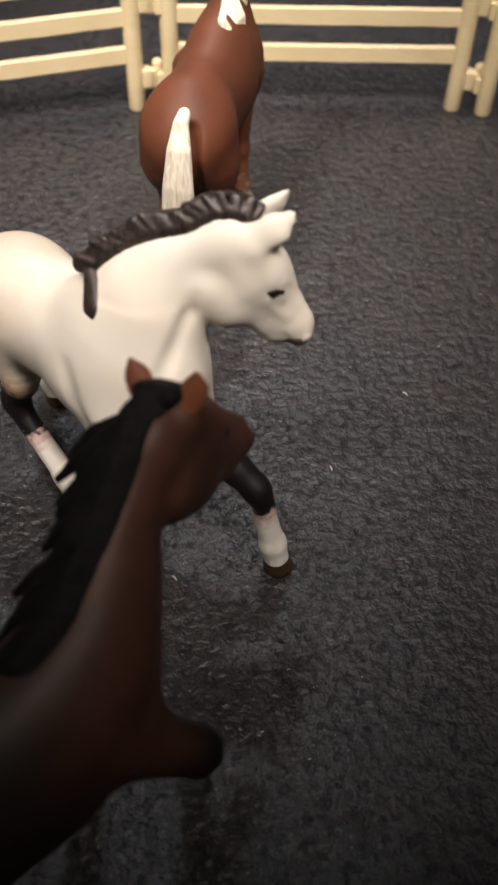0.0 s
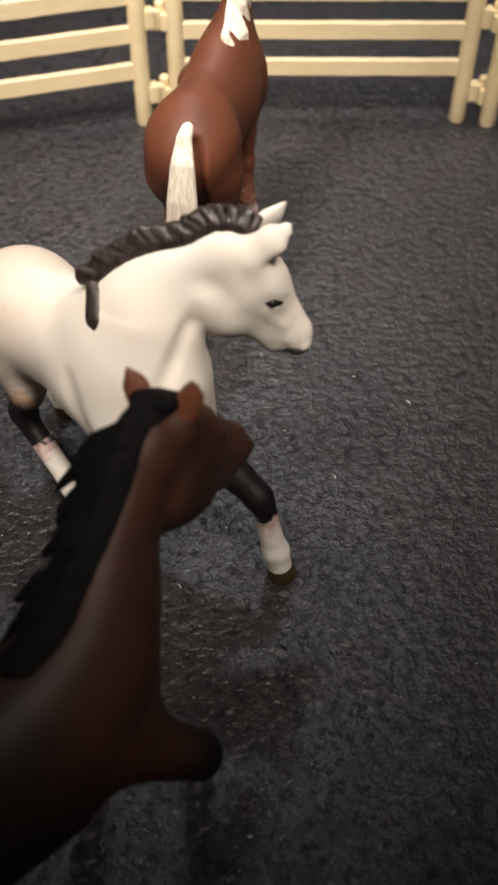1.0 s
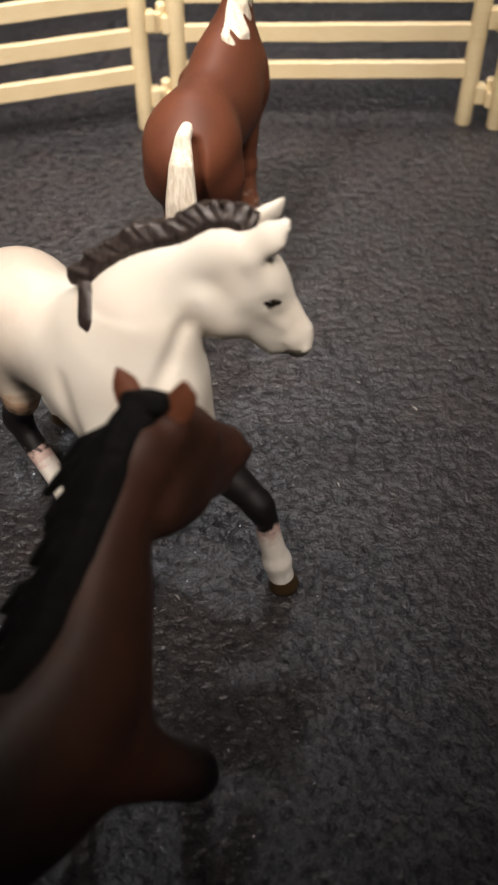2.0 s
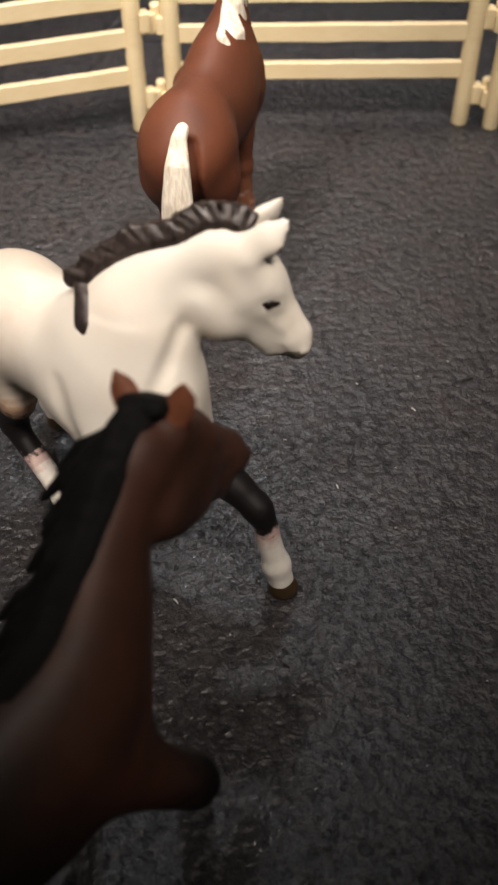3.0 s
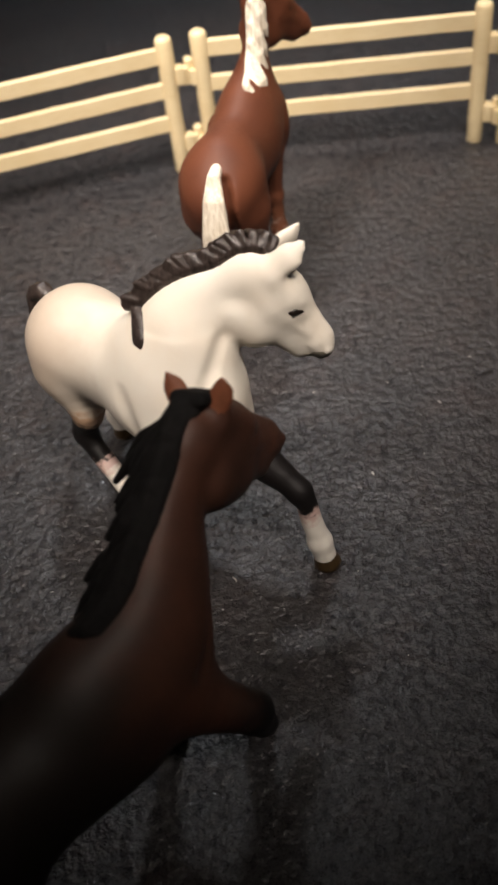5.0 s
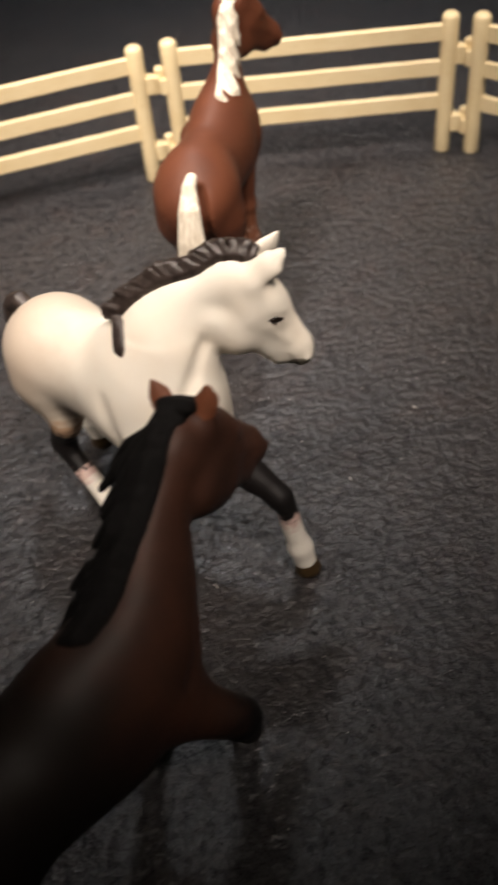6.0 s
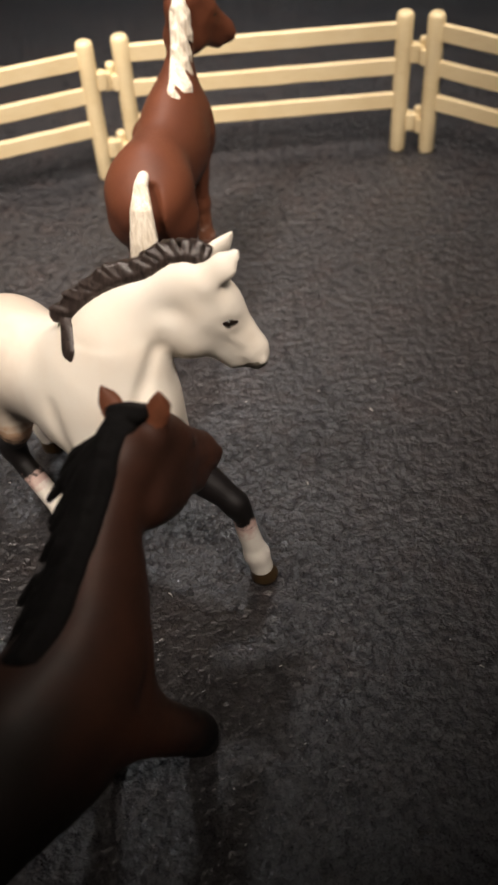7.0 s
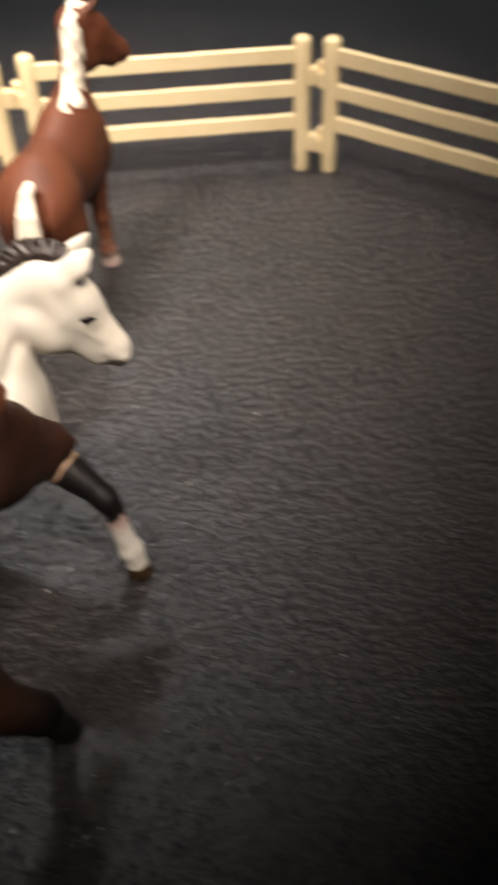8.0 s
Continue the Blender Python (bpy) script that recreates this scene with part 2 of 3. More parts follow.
def fence_panel():
    root = tagged(new("fence_panel"), "pale yellow plastic toy paddock fence panel with three rails", "toy fence", "paddock fence panels")
    for x in (0.0, SPAN):
        bm = bmesh.new()
        post_mesh(bm, x)
        part("post", bm, PLASTIC, root, smooth=True)
    for i, z in enumerate((0.0268, 0.0440, 0.0612)):
        bm = bmesh.new()
        rail_mesh(bm, z, i + 3)
        part("rail", bm, PLASTIC, root)
    # hooks at one end, pegs at the other, two of each
    for z in (0.0155, 0.0505):
        bm = bmesh.new()
        box(bm, (SPAN + 0.0030, -0.0036, z - 0.0046), (SPAN + 0.0074, 0.0024, z + 0.0044), 0.0009)
        box(bm, (SPAN + 0.0066, -0.0018, z - 0.0058), (SPAN + 0.0104, 0.0030, z + 0.0030), 0.0007)
        part("hook", bm, PLASTIC, root)
        bm = bmesh.new()
        box(bm, (-0.0060, -0.0030, z - 0.0062), (-0.0028, 0.0032, z + 0.0016), 0.0007)
        sides = [bm.verts.new((-0.0062 + r * math.cos(a), 0.0014 + r * math.sin(a), z + h)) for h, r in ((0.0, 0.0024), (0.0056, 0.0025), (0.0064, 0.0018)) for a in [2 * math.pi * k / 10 for k in range(10)]]
        for ring in (0, 10):
            for k in range(10):
                bm.faces.new((sides[ring + k], sides[ring + (k + 1) % 10], sides[ring + 10 + (k + 1) % 10], sides[ring + 10 + k]))
        bm.faces.new(sides[20:])
        part("peg", bm, PLASTIC, root)
    return root


middle = fence_panel()
middle.matrix_basis = pose(0.006, 0.528, 0, 0, 0, -1.3)
copy_thing(middle, pose(-0.0105 - SPAN * math.cos(radians(15.5)), 0.525 - SPAN * math.sin(radians(15.5)), 0, 0, 0, 15.5))
copy_thing(middle, pose(0.154, 0.5205, 0, 0, 0, -41.8))


# ---------------------------------------------------------------- horse figurines
MM = 0.001


def seg_distance(p, a, b, ra, rb, flat):
    """Distance to a tapered rod; flat is (axis, factor) to squeeze it along an axis."""
    q, e = p - a, b - a
    if flat:
        axis, k = flat
        q = q + np.outer(q @ axis, axis) * (1 / k - 1)
        e = e + axis * (e @ axis) * (1 / k - 1)
    t = np.clip(q @ e / max(e @ e, 1e-12), 0, 1)
    d = np.linalg.norm(q - t[:, None] * e, axis=1) - (ra + (rb - ra) * t)
    return d * (flat[1] ** 0.5 if flat else 1.0)


class Clay:
    """A body of soft-blended rods on a grid, turned into a mesh by surface nets. Millimetres."""

    def __init__(self, step, soften=0):
        self.step, self.rods, self.soften = step, [], soften

    def rod(self, points, blend=4.0, flat=None):
        pts = [(np.array(q[:3], float), float(q[3])) for q in points]
        if flat:
            n = np.array(flat[:3], float)
            flat = (n / np.linalg.norm(n), flat[3])
        if len(pts) == 1:
            pts = pts * 2
        self.rods.append(([(a, b, ra, rb) for (a, ra), (b, rb) in zip(pts, pts[1:])], blend, flat, 1))

    def dent(self, a, b, ra, rb, blend=1.0):
        self.rods.append(([(np.array(a, float), np.array(b, float), ra, rb)], blend, None, -1))

    def mesh(self):
        h = self.step
        boxes = []
        for chain, *_ in self.rods:
            boxes.append((np.min([np.minimum(a, b) - max(ra, rb) for a, b, ra, rb in chain], axis=0), np.max([np.maximum(a, b) + max(ra, rb) for a, b, ra, rb in chain], axis=0)))
        pad = 3 * h + 0.4 * max(r[1] for r in self.rods)
        lo, hi = np.min([q[0] for q in boxes], axis=0) - pad, np.max([q[1] for q in boxes], axis=0) + pad
        n = np.ceil((hi - lo) / h).astype(int) + 1
        field = np.full(n, 50.0)
        for (chain, blend, flat, sign), (low, high) in zip(self.rods, boxes):
            reach = blend + 2 * h
            i0 = np.maximum(((low - reach - lo) / h).astype(int), 0)
            i1 = np.minimum(((high + reach - lo) / h).astype(int) + 2, n)
            axes = [lo[k] + h * np.arange(i0[k], i1[k]) for k in range(3)]
            grid = np.stack(np.meshgrid(*axes, indexing="ij"), -1).reshape(-1, 3)
            d = np.min([seg_distance(grid, a, b, ra, rb, flat) for a, b, ra, rb in chain], axis=0).reshape(i1 - i0)
            view = field[i0[0]:i1[0], i0[1]:i1[1], i0[2]:i1[2]]
            if sign > 0:
                w = np.maximum(blend - np.abs(view - d), 0) / blend
                view[...] = np.minimum(view, d) - w * w * blend / 4
            else:
                w = np.maximum(blend - np.abs(-view - d), 0) / blend
                view[...] = np.maximum(view, -d) + w * w * blend / 4
        verts, quads = self.nets(field, lo)
        pairs = np.concatenate([quads[:, [k, (k + 1) % 4]] for k in range(4)])
        for share in [0.5] * self.soften:
            total, count = np.zeros_like(verts), np.zeros(len(verts))
            np.add.at(total, pairs[:, 0], verts[pairs[:, 1]])
            np.add.at(count, pairs[:, 0], 1)
            verts = verts + share * (total / count[:, None] - verts)
        return verts, quads

    def reach(self, p, n):
        """The outermost place of the surface on the line through p along n."""
        steps = np.linspace(-10, 10, 161)
        q = p + np.outer(steps, n)
        field = np.full(len(q), 50.0)
        for chain, blend, flat, sign in self.rods:
            d = np.min([seg_distance(q, a, b, ra, rb, flat) for a, b, ra, rb in chain], axis=0)
            if sign > 0:
                w = np.maximum(blend - np.abs(field - d), 0) / blend
                field = np.minimum(field, d) - w * w * blend / 4
        inside = np.nonzero(field < 0)[0]
        return q[inside[-1]] if len(inside) else p

    def crease(self, points, n, depth, r, blend=1.2):
        """A groove pressed into the surface that faces n, along the points."""
        n = np.array(n, float) / np.linalg.norm(n)
        at = [self.reach(np.array(p, float), n) + n * (r - depth) for p in points]
        for a, b in zip(at, at[1:]):
            self.dent(a, b, r, r, blend)

    def nets(self, f, lo):
        s = f < 0
        n = np.array(f.shape)
        count, total = np.zeros(n - 1), np.zeros((*(n - 1), 3))
        for ax in range(3):
            o = [k for k in range(3) if k != ax]
            sl0, sl1 = [slice(None)] * 3, [slice(None)] * 3
            sl0[ax], sl1[ax] = slice(0, -1), slice(1, None)
            fa, fb = f[tuple(sl0)], f[tuple(sl1)]
            cross = s[tuple(sl0)] != s[tuple(sl1)]
            t = np.where(cross, fa / np.where(cross, fa - fb, 1), 0)
            for du in (0, 1):
                for dv in (0, 1):
                    cut = [slice(None)] * 3
                    cut[o[0]] = slice(du, du + n[o[0]] - 1)
                    cut[o[1]] = slice(dv, dv + n[o[1]] - 1)
                    c, tt = cross[tuple(cut)], t[tuple(cut)]
                    count += c
                    total[..., ax] += tt
                    total[..., o[0]] += c * du
                    total[..., o[1]] += c * dv
        used = count > 0
        index = np.full(n - 1, -1)
        index[used] = np.arange(used.sum())
        cells = np.argwhere(used)
        verts = lo + self.step * (cells + total[used] / count[used][:, None])
        quads = []
        for ax in range(3):
            u, v = (ax + 1) % 3, (ax + 2) % 3
            sl0, sl1 = [slice(None)] * 3, [slice(None)] * 3
            sl0[ax], sl1[ax] = slice(0, -1), slice(1, None)
            cross = s[tuple(sl0)] != s[tuple(sl1)]
            at = np.argwhere(cross)
            at = at[(at[:, u] > 0) & (at[:, v] > 0)]
            du, dv = np.eye(3, dtype=int)[u], np.eye(3, dtype=int)[v]
            ring = [index[tuple((at - x).T)] for x in (du * 0, du, du + dv, dv)]
            q = np.stack(ring, 1)
            inside_first = s[tuple(at.T)]
            q[~inside_first] = q[~inside_first][:, ::-1]
            quads.append(q)
        return verts, np.concatenate(quads)


def smooth_path(points, steps):
    """Catmull-Rom through points with radii."""
    p = np.array(points, float)
    p = np.vstack([2 * p[0] - p[1], p, 2 * p[-1] - p[-2]])
    out = []
    for i in range(1, len(p) - 2):
        for k in range(steps):
            t = k / steps
            a, b, c, d = p[i - 1:i + 3]
            out.append(0.5 * (2 * b + (c - a) * t + (2 * a - 5 * b + 4 * c - d) * t * t + (3 * b - a - 3 * c + d) * t ** 3))
    out.append(p[-2])
    return out


def head_frame(poll, yaw, pitch, roll=0, big=1.0):
    """Axes of the head: along to the nose, to its left, up from the brow."""
    m = Euler((0, 0, radians(yaw))).to_matrix() @ Euler((0, radians(pitch), 0)).to_matrix() @ Euler((radians(roll), 0, 0)).to_matrix()
    along, left, up = (np.array(m.col[i]) for i in range(3))
    return lambda x, y, z: np.array(poll, float) + (along * x + left * y + up * z) * big, left, along, up


def crest_line(neck, left, count, low=0.2):
    """Along the top of the neck, from the withers to the poll: place, upward normal, left, radius."""
    path = np.array(smooth_path(neck, 8))
    p, r = path[:, :3], path[:, 3]
    tangent = np.gradient(p, axis=0)
    normal = np.cross(tangent, left)
    normal /= np.linalg.norm(normal, axis=1)[:, None]
    pick = np.linspace(low, 1.0, count) * (len(path) - 1)
    rows = []
    for s in pick:
        i = min(int(s), len(path) - 2)
        f = s - i
        at = [q[i] * (1 - f) + q[i + 1] * f for q in (p, normal, r)]
        rows.append((at[0] + at[1] * at[2] * 0.97, at[1], left, at[2]))
    return rows


def to_poll(at, line, ends):
    """The crest line carried on over the poll to the given places on the head."""
    p, n, left, r = line[-1]
    up = at(0, 0, 1) - at(0, 0, 0)
    out = list(line)
    for x, z in ends:
        q = at(x, 0, z)
        steps = max(2, int(np.linalg.norm(q - p) / 1.7))
        for f in np.linspace(0, 1, steps + 1)[1:]:
            m = n * (1 - f) + up * f
            out.append((p * (1 - f) + q * f, m / np.linalg.norm(m), left, 6.0))
        p, n = q, up
    return out


def toy_horse(label, place, heading, size, legs, neck, bend, poll, head, ears, crest, coats, girth=0.82, trunk=(), big=1.0, croup=0.0, sway=0.0, lead=0.0, hips=1.0, breast=0.0, creases=(), jaw=0.0, ear_mat=None, eye=1.0, twist=False):
    """One figurine in one mesh. Coordinates in millimetres for a horse 85 high at the withers, x ahead, y to its left."""
    hide, mane_mat, hoof_mat, muzzle_mat = coats
    side = (0, 1, 0)
    c = Clay(0.62, 8)
    # barrel, chest, quarters
    c.rod([(-25, sway, 63 + 0.7 * croup, 16), (-6, 0.6 * sway, 60.5, 16.8), (14, lead, 61.5, 18.5), (25 + 0.6 * breast, lead, 62, 17)], 8, (*side, girth))
    c.rod([(-26, sway, 67 + croup, 10.5), (-35, sway, 63.5 + croup, 8.6)], 13, (*side, 1.05))
    c.rod([(-22, sway, 66.5 + croup, 12.0), (8, lead, 65 + 0.3 * croup, 14.5)], 10, (*side, girth))
    c.rod([(12, 0.8 * lead, 75, 8.5), (26, lead, 68, 11)], 11, (*side, 0.7))
    for y in (1, -1):
        c.rod([(-27, 6.0 * hips * y + sway, 63.5 + croup, 9.4), (-27, 7.5 * hips * y + sway, 54, 8.8)], 12)
        c.rod([(26 + breast, 6.5 * min(1.0, girth / 0.82) * y + lead, 66, 8), (31 + breast, 6 * y + lead, 56, 7.5)], 6)
        c.rod([(32 + breast, 3.5 * y + lead, 60, 6.0)], 5)
    # neck
    across = np.array((-math.sin(radians(bend)), math.cos(radians(bend)), 0.0))
    c.rod([tuple(q) for q in smooth_path(neck, 8)], 11, (*across, 0.68))
    for points, blend in trunk:
        c.rod(points, blend)
    # legs: name, chain from the body to the fetlock, tip of the hoof
    hooves = Clay(0.5)
    axes = []
    for chain, toe in legs:
        path = smooth_path(chain, 5)
        c.rod([tuple(q) for q in path], 5.0)
        knee, fetlock = np.array(chain[-3][:3]), np.array(chain[-1][:3])
        c.rod([(*knee, chain[-3][3] * 1.12)], 2)
        c.rod([(*fetlock, chain[-1][3] * 1.12)], 1.8)
        foot = np.array((toe[0], toe[1], toe[2] + 4.2))
        c.rod([(*fetlock, 3.3), (*foot, 3.9)], 1.5)
        ground = np.array((toe[0] + 1.0, toe[1], toe[2] + 1.2))
        hooves.rod([(*(foot - (0, 0, 0.6)), 3.8), (*ground, 4.5)], 0.5, (0, 0, 1, 0.75))
        axes.append(np.array([q[:3] for q in path] + [foot]))
    # head
    at, left, along, up = head_frame(poll, *head, big)
    thin = (*left, 0.72)
    c.rod([(*at(-1, 0, -1.8), 7.4 * big), (*at(9, 0, -1.5), 8.3 * big)], 5, thin)
    c.rod([(*at(9, 0, -2), 7.8 * big), (*at(20, 0, -1.2), 5.9 * big), (*at(27, 0, -1.2), 4.8 * big)], 4, thin)
    c.rod([(*at(5.0, 0, -13.0 + jaw), 8.0 * big), (*at(11.5, 0, -11.6 + jaw), 7.2 * big)], 2.0, (*left, 0.80))
    c.rod([(*at(10.0, 0, -8.6), 6.6 * big), (*at(21, 0, -6.0), 4.6 * big)], 3.5, (*left, 0.74))
    c.rod([(*at(27.0, 0, -2.0), 4.5 * big), (*at(30.5, 0, -2.4), 3.6 * big)], 2.5, (*left, 0.85))
    c.rod([(*at(26.6, 0, -7.4), 2.8 * big), (*at(19, 0, -7.6), 3.1 * big)], 2.2, (*left, 0.85))
    eyes = Clay(0.22, 2)
    long, ahead, out, wide, turn, blunt = ears
    for y in (1, -1):
        # lid, eye, cheekbone, nostril
        c.rod([(*at(10.6, 4.8 * y, 1.2), 1.5 * big), (*at(12.8, 4.0 * y, 3.4), 1.4 * big)], 1.2)
        c.rod([(*at(14.2, 4.9 * y, -0.6), 0.9 * big), (*at(15.8, 4.2 * y, 1.4), 0.8 * big)], 1.2)
        eyes.rod([(*at(11.5, 5.7 * y, -0.9), 0.6 * eye * big), (*at(12.9, 5.6 * y, 0.6), 1.45 * eye * big), (*at(14.6, 5.0 * y, 2.2), 0.6 * eye * big)], 0.3)
        c.rod([(*at(31, 2.6 * y, -0.8), 1.5 * big)], 1.0)
        c.dent(at(32.4, 3.4 * y, -0.9), at(31.4, 4.6 * y, -1.4), 0.7, 0.5, 0.5)
        c.rod([(*at(14, 4.2 * y, -2.2), 1.1 * big), (*at(22, 3.4 * y, -1.2), 0.8 * big)], 1.6)
        c.rod([(*at(1.5, 3.0 * y, 3.2), 3.6 * big), (*at(8.5, 3.4 * y, 2.6), 2.6 * big)], 3.0)
        # ears: hollow leaves, length, lean ahead and lean out
        face = along * math.cos(radians(turn)) + left * (1 if twist else y) * math.sin(radians(turn))
        base, mid, tip = at(-0.5, 4.0 * y, 4.5), at(0.2 + 0.5 * ahead, (4.6 + 0.5 * out) * y, 6.0 + 0.38 * long), at(ahead, (4.6 + out) * y, 6.0 + long)
        late = mid * 0.42 + tip * 0.58
        c.rod([(*base, 0.88 * wide), (*mid, 0.92 * wide), (*late, (0.5 if blunt < 1 else 0.78) * wide), (*tip, blunt)], 1.4, (*face, 0.45))
        if turn > 0:
            c.dent(mid + face * (0.55 * wide + 0.6) - up * 2.5, mid + face * (0.5 * wide + 0.2) + (tip - mid) * 0.5, 1.5, 0.6, 0.6)
    c.dent(at(31.0, -4, -4.7), at(31.0, 4, -4.7), 0.5, 0.5, 0.5)
    c.dent(at(26.0, 3.6, -4.4), at(31, 3.0, -4.7), 0.45, 0.45, 0.5)
    c.dent(at(26.0, -3.6, -4.4), at(31, -3.0, -4.7), 0.45, 0.45, 0.5)
    for points, n, depth, r in creases:
        c.crease(points, n, depth, r)
    hair = Clay(0.45, 1)
    line = to_poll(at, crest_line(neck, across, 26, {flaxen: 0.0, roached: 0.45}.get(crest, 0.2)), ((-5.0, 6.6), (-3.0, 7.0)))
    line = [(c.reach(p, n) - n * 0.3, n, to_left, r) for p, n, to_left, r in line]
    for points, blend in crest(at, line):
        hair.rod(points, blend)
    verts, faces, mats = [], [], []
    count = 0
    for k, clay in enumerate((c, hair, hooves, eyes)):
        v, q = clay.mesh()
        verts.append(v)
        faces.append(q + count)
        mats.append(np.full(len(q), k))
        count += len(v)
    v, q, mat = np.concatenate(verts), np.concatenate(faces), np.concatenate(mats)
    v[:, 2] = np.maximum(v[:, 2], 0.0)
    # share of the way down each leg
    leg = np.zeros(len(v))
    for axis in axes:
        lengths = np.r_[0, np.cumsum(np.linalg.norm(np.diff(axis, axis=0), axis=1))]
        for i in range(len(axis) - 1):
            a, e = axis[i], axis[i + 1] - axis[i]
            t = np.clip((v - a) @ e / (e @ e), 0, 1)
            near = np.clip((13.0 - np.linalg.norm(v - a - t[:, None] * e, axis=1)) / 4.0, 0, 1)
            leg = np.maximum(leg, near * (lengths[i] + t * (lengths[i + 1] - lengths[i])) / lengths[-1])
    # grey skin at the end of the muzzle
    nose = (v - at(31.0, 0, -3.5))
    mat = np.where((mat == 0) & (np.linalg.norm(nose, axis=1)[q].mean(1) < 4.2), 4, mat)
    if ear_mat:
        for y in (1, -1):
            root, tip = at(0.2, 4.6 * y, 6.5), at(ahead, (4.6 + out) * y, 6.0 + long)
            e = tip - root
            f = np.clip((v - root) @ e / (e @ e), 0.12, 1)
            near = np.linalg.norm(v - root - f[:, None] * e, axis=1)
            mat = np.where((mat == 0) & (near[q].mean(1) < wide + 0.6) & (((v - root) @ e)[q].mean(1) > 0), 5, mat)
    mesh = bpy.data.meshes.new("toy_horse")
    mesh.from_pydata((v * MM * size).tolist(), [], q.tolist())
    for m in (hide, mane_mat, hoof_mat, EYE, muzzle_mat, ear_mat or hide):
        mesh.materials.append(m)
    mesh.polygons.foreach_set("material_index", mat.astype(np.int32))
    mesh.polygons.foreach_set("use_smooth", np.ones(len(q), bool))
    mesh.attributes.new("leg", "FLOAT", "POINT").data.foreach_set("value", leg.astype(np.float32))
    mesh.update()
    ob = new("toy_horse", mesh)
    ob.matrix_world = pose(*place, 0, 0, heading)
    return tagged(ob, label, "toy horse", "toy horses in the paddock")


def lock(*points):
    return [(*np.asarray(p, float), r) for p, r in points]


def roached(at, line):
    """Thick short mane standing on the crest and falling to the left, a tuft at the withers, a forelock, and the dock of the tail."""
    rnd = random.Random(4)
    down = np.array((0, 0, -1.0))
    for i, (p, n, left, r) in enumerate(line):
        k = min(1.0, 0.6 + 0.15 * i)
        along = line[min(i + 1, len(line) - 1)][0] - line[max(i - 1, 0)][0]
        for j in range(5):
            w, u, d = rnd.uniform(-0.5, 0.5), rnd.uniform(0.7, 1.25), along * (j / 5 - 0.4) * 0.55
            q = p + d
            yield lock((q - left * (1.8 + 0.6 * w) - n * 0.4 * u, 0.35), (q - left * (1.5 + 0.5 * w) + n * 1.5 * k * u - along * 0.5, 0.8), (q + left * 0.3 + n * (3.6 + 1.0 * w) * k * u - along * 1.3, 0.9), (q + left * 4.0 + n * (1.6 + w) - along * 1.5, 1.0), (q + left * 7.0 + down * 7 * u, 0.9), (q + left * (8.0 + w) + down * 14 * u, 0.4)), 0.25
    yield lock(*[(p + n * 1.0 + left * 0.8, 1.6) for p, n, left, r in line]), 0.4
    p, n, left, r = line[0]
    for k in range(4):
        yield lock((p + n * 0.8, 1.9), (p - left * 3.4 + (0.5 * k, 0, -1.0), 1.8), (p - left * 7.2 + (0.8 * k, 0, -5), 1.7), (p - left * 9.8 + (0.8 * k, 0, -11), 1.5), (p - left * 11.2 + (0.5 * k + 0.8, 0, -17 - 2 * (k % 2)), 0.5)), 0.3
    for k in range(5):
        yield lock((at(-2, 0.6 * k + 2.2, 5.2), 1.6), (at(3, 0.6 * k + 4.4, 5.4), 1.4), (at(8.0 + k % 3, 0.6 * k + 5.0, 4.0), 1.0), (at(12.0 + k % 3, 0.5 * k + 5.0, 2.8), 0.4)), 0.3
    for k in range(6):
        a = 2 * math.pi * k / 6
        yield lock(((-37, -1.5, 71), 2.0), ((-43, 1.2 * math.cos(a) - 1.5, 73 + math.sin(a)), 2.0), ((-47.5, 2.0 * math.cos(a) - 1.5, 70 + 1.5 * math.sin(a)), 1.9), ((-50, 3 * math.cos(a) - 1.5, 54), 1.8), ((-52, 2 * math.cos(a) - 1.5, 38), 0.6)), 0.3


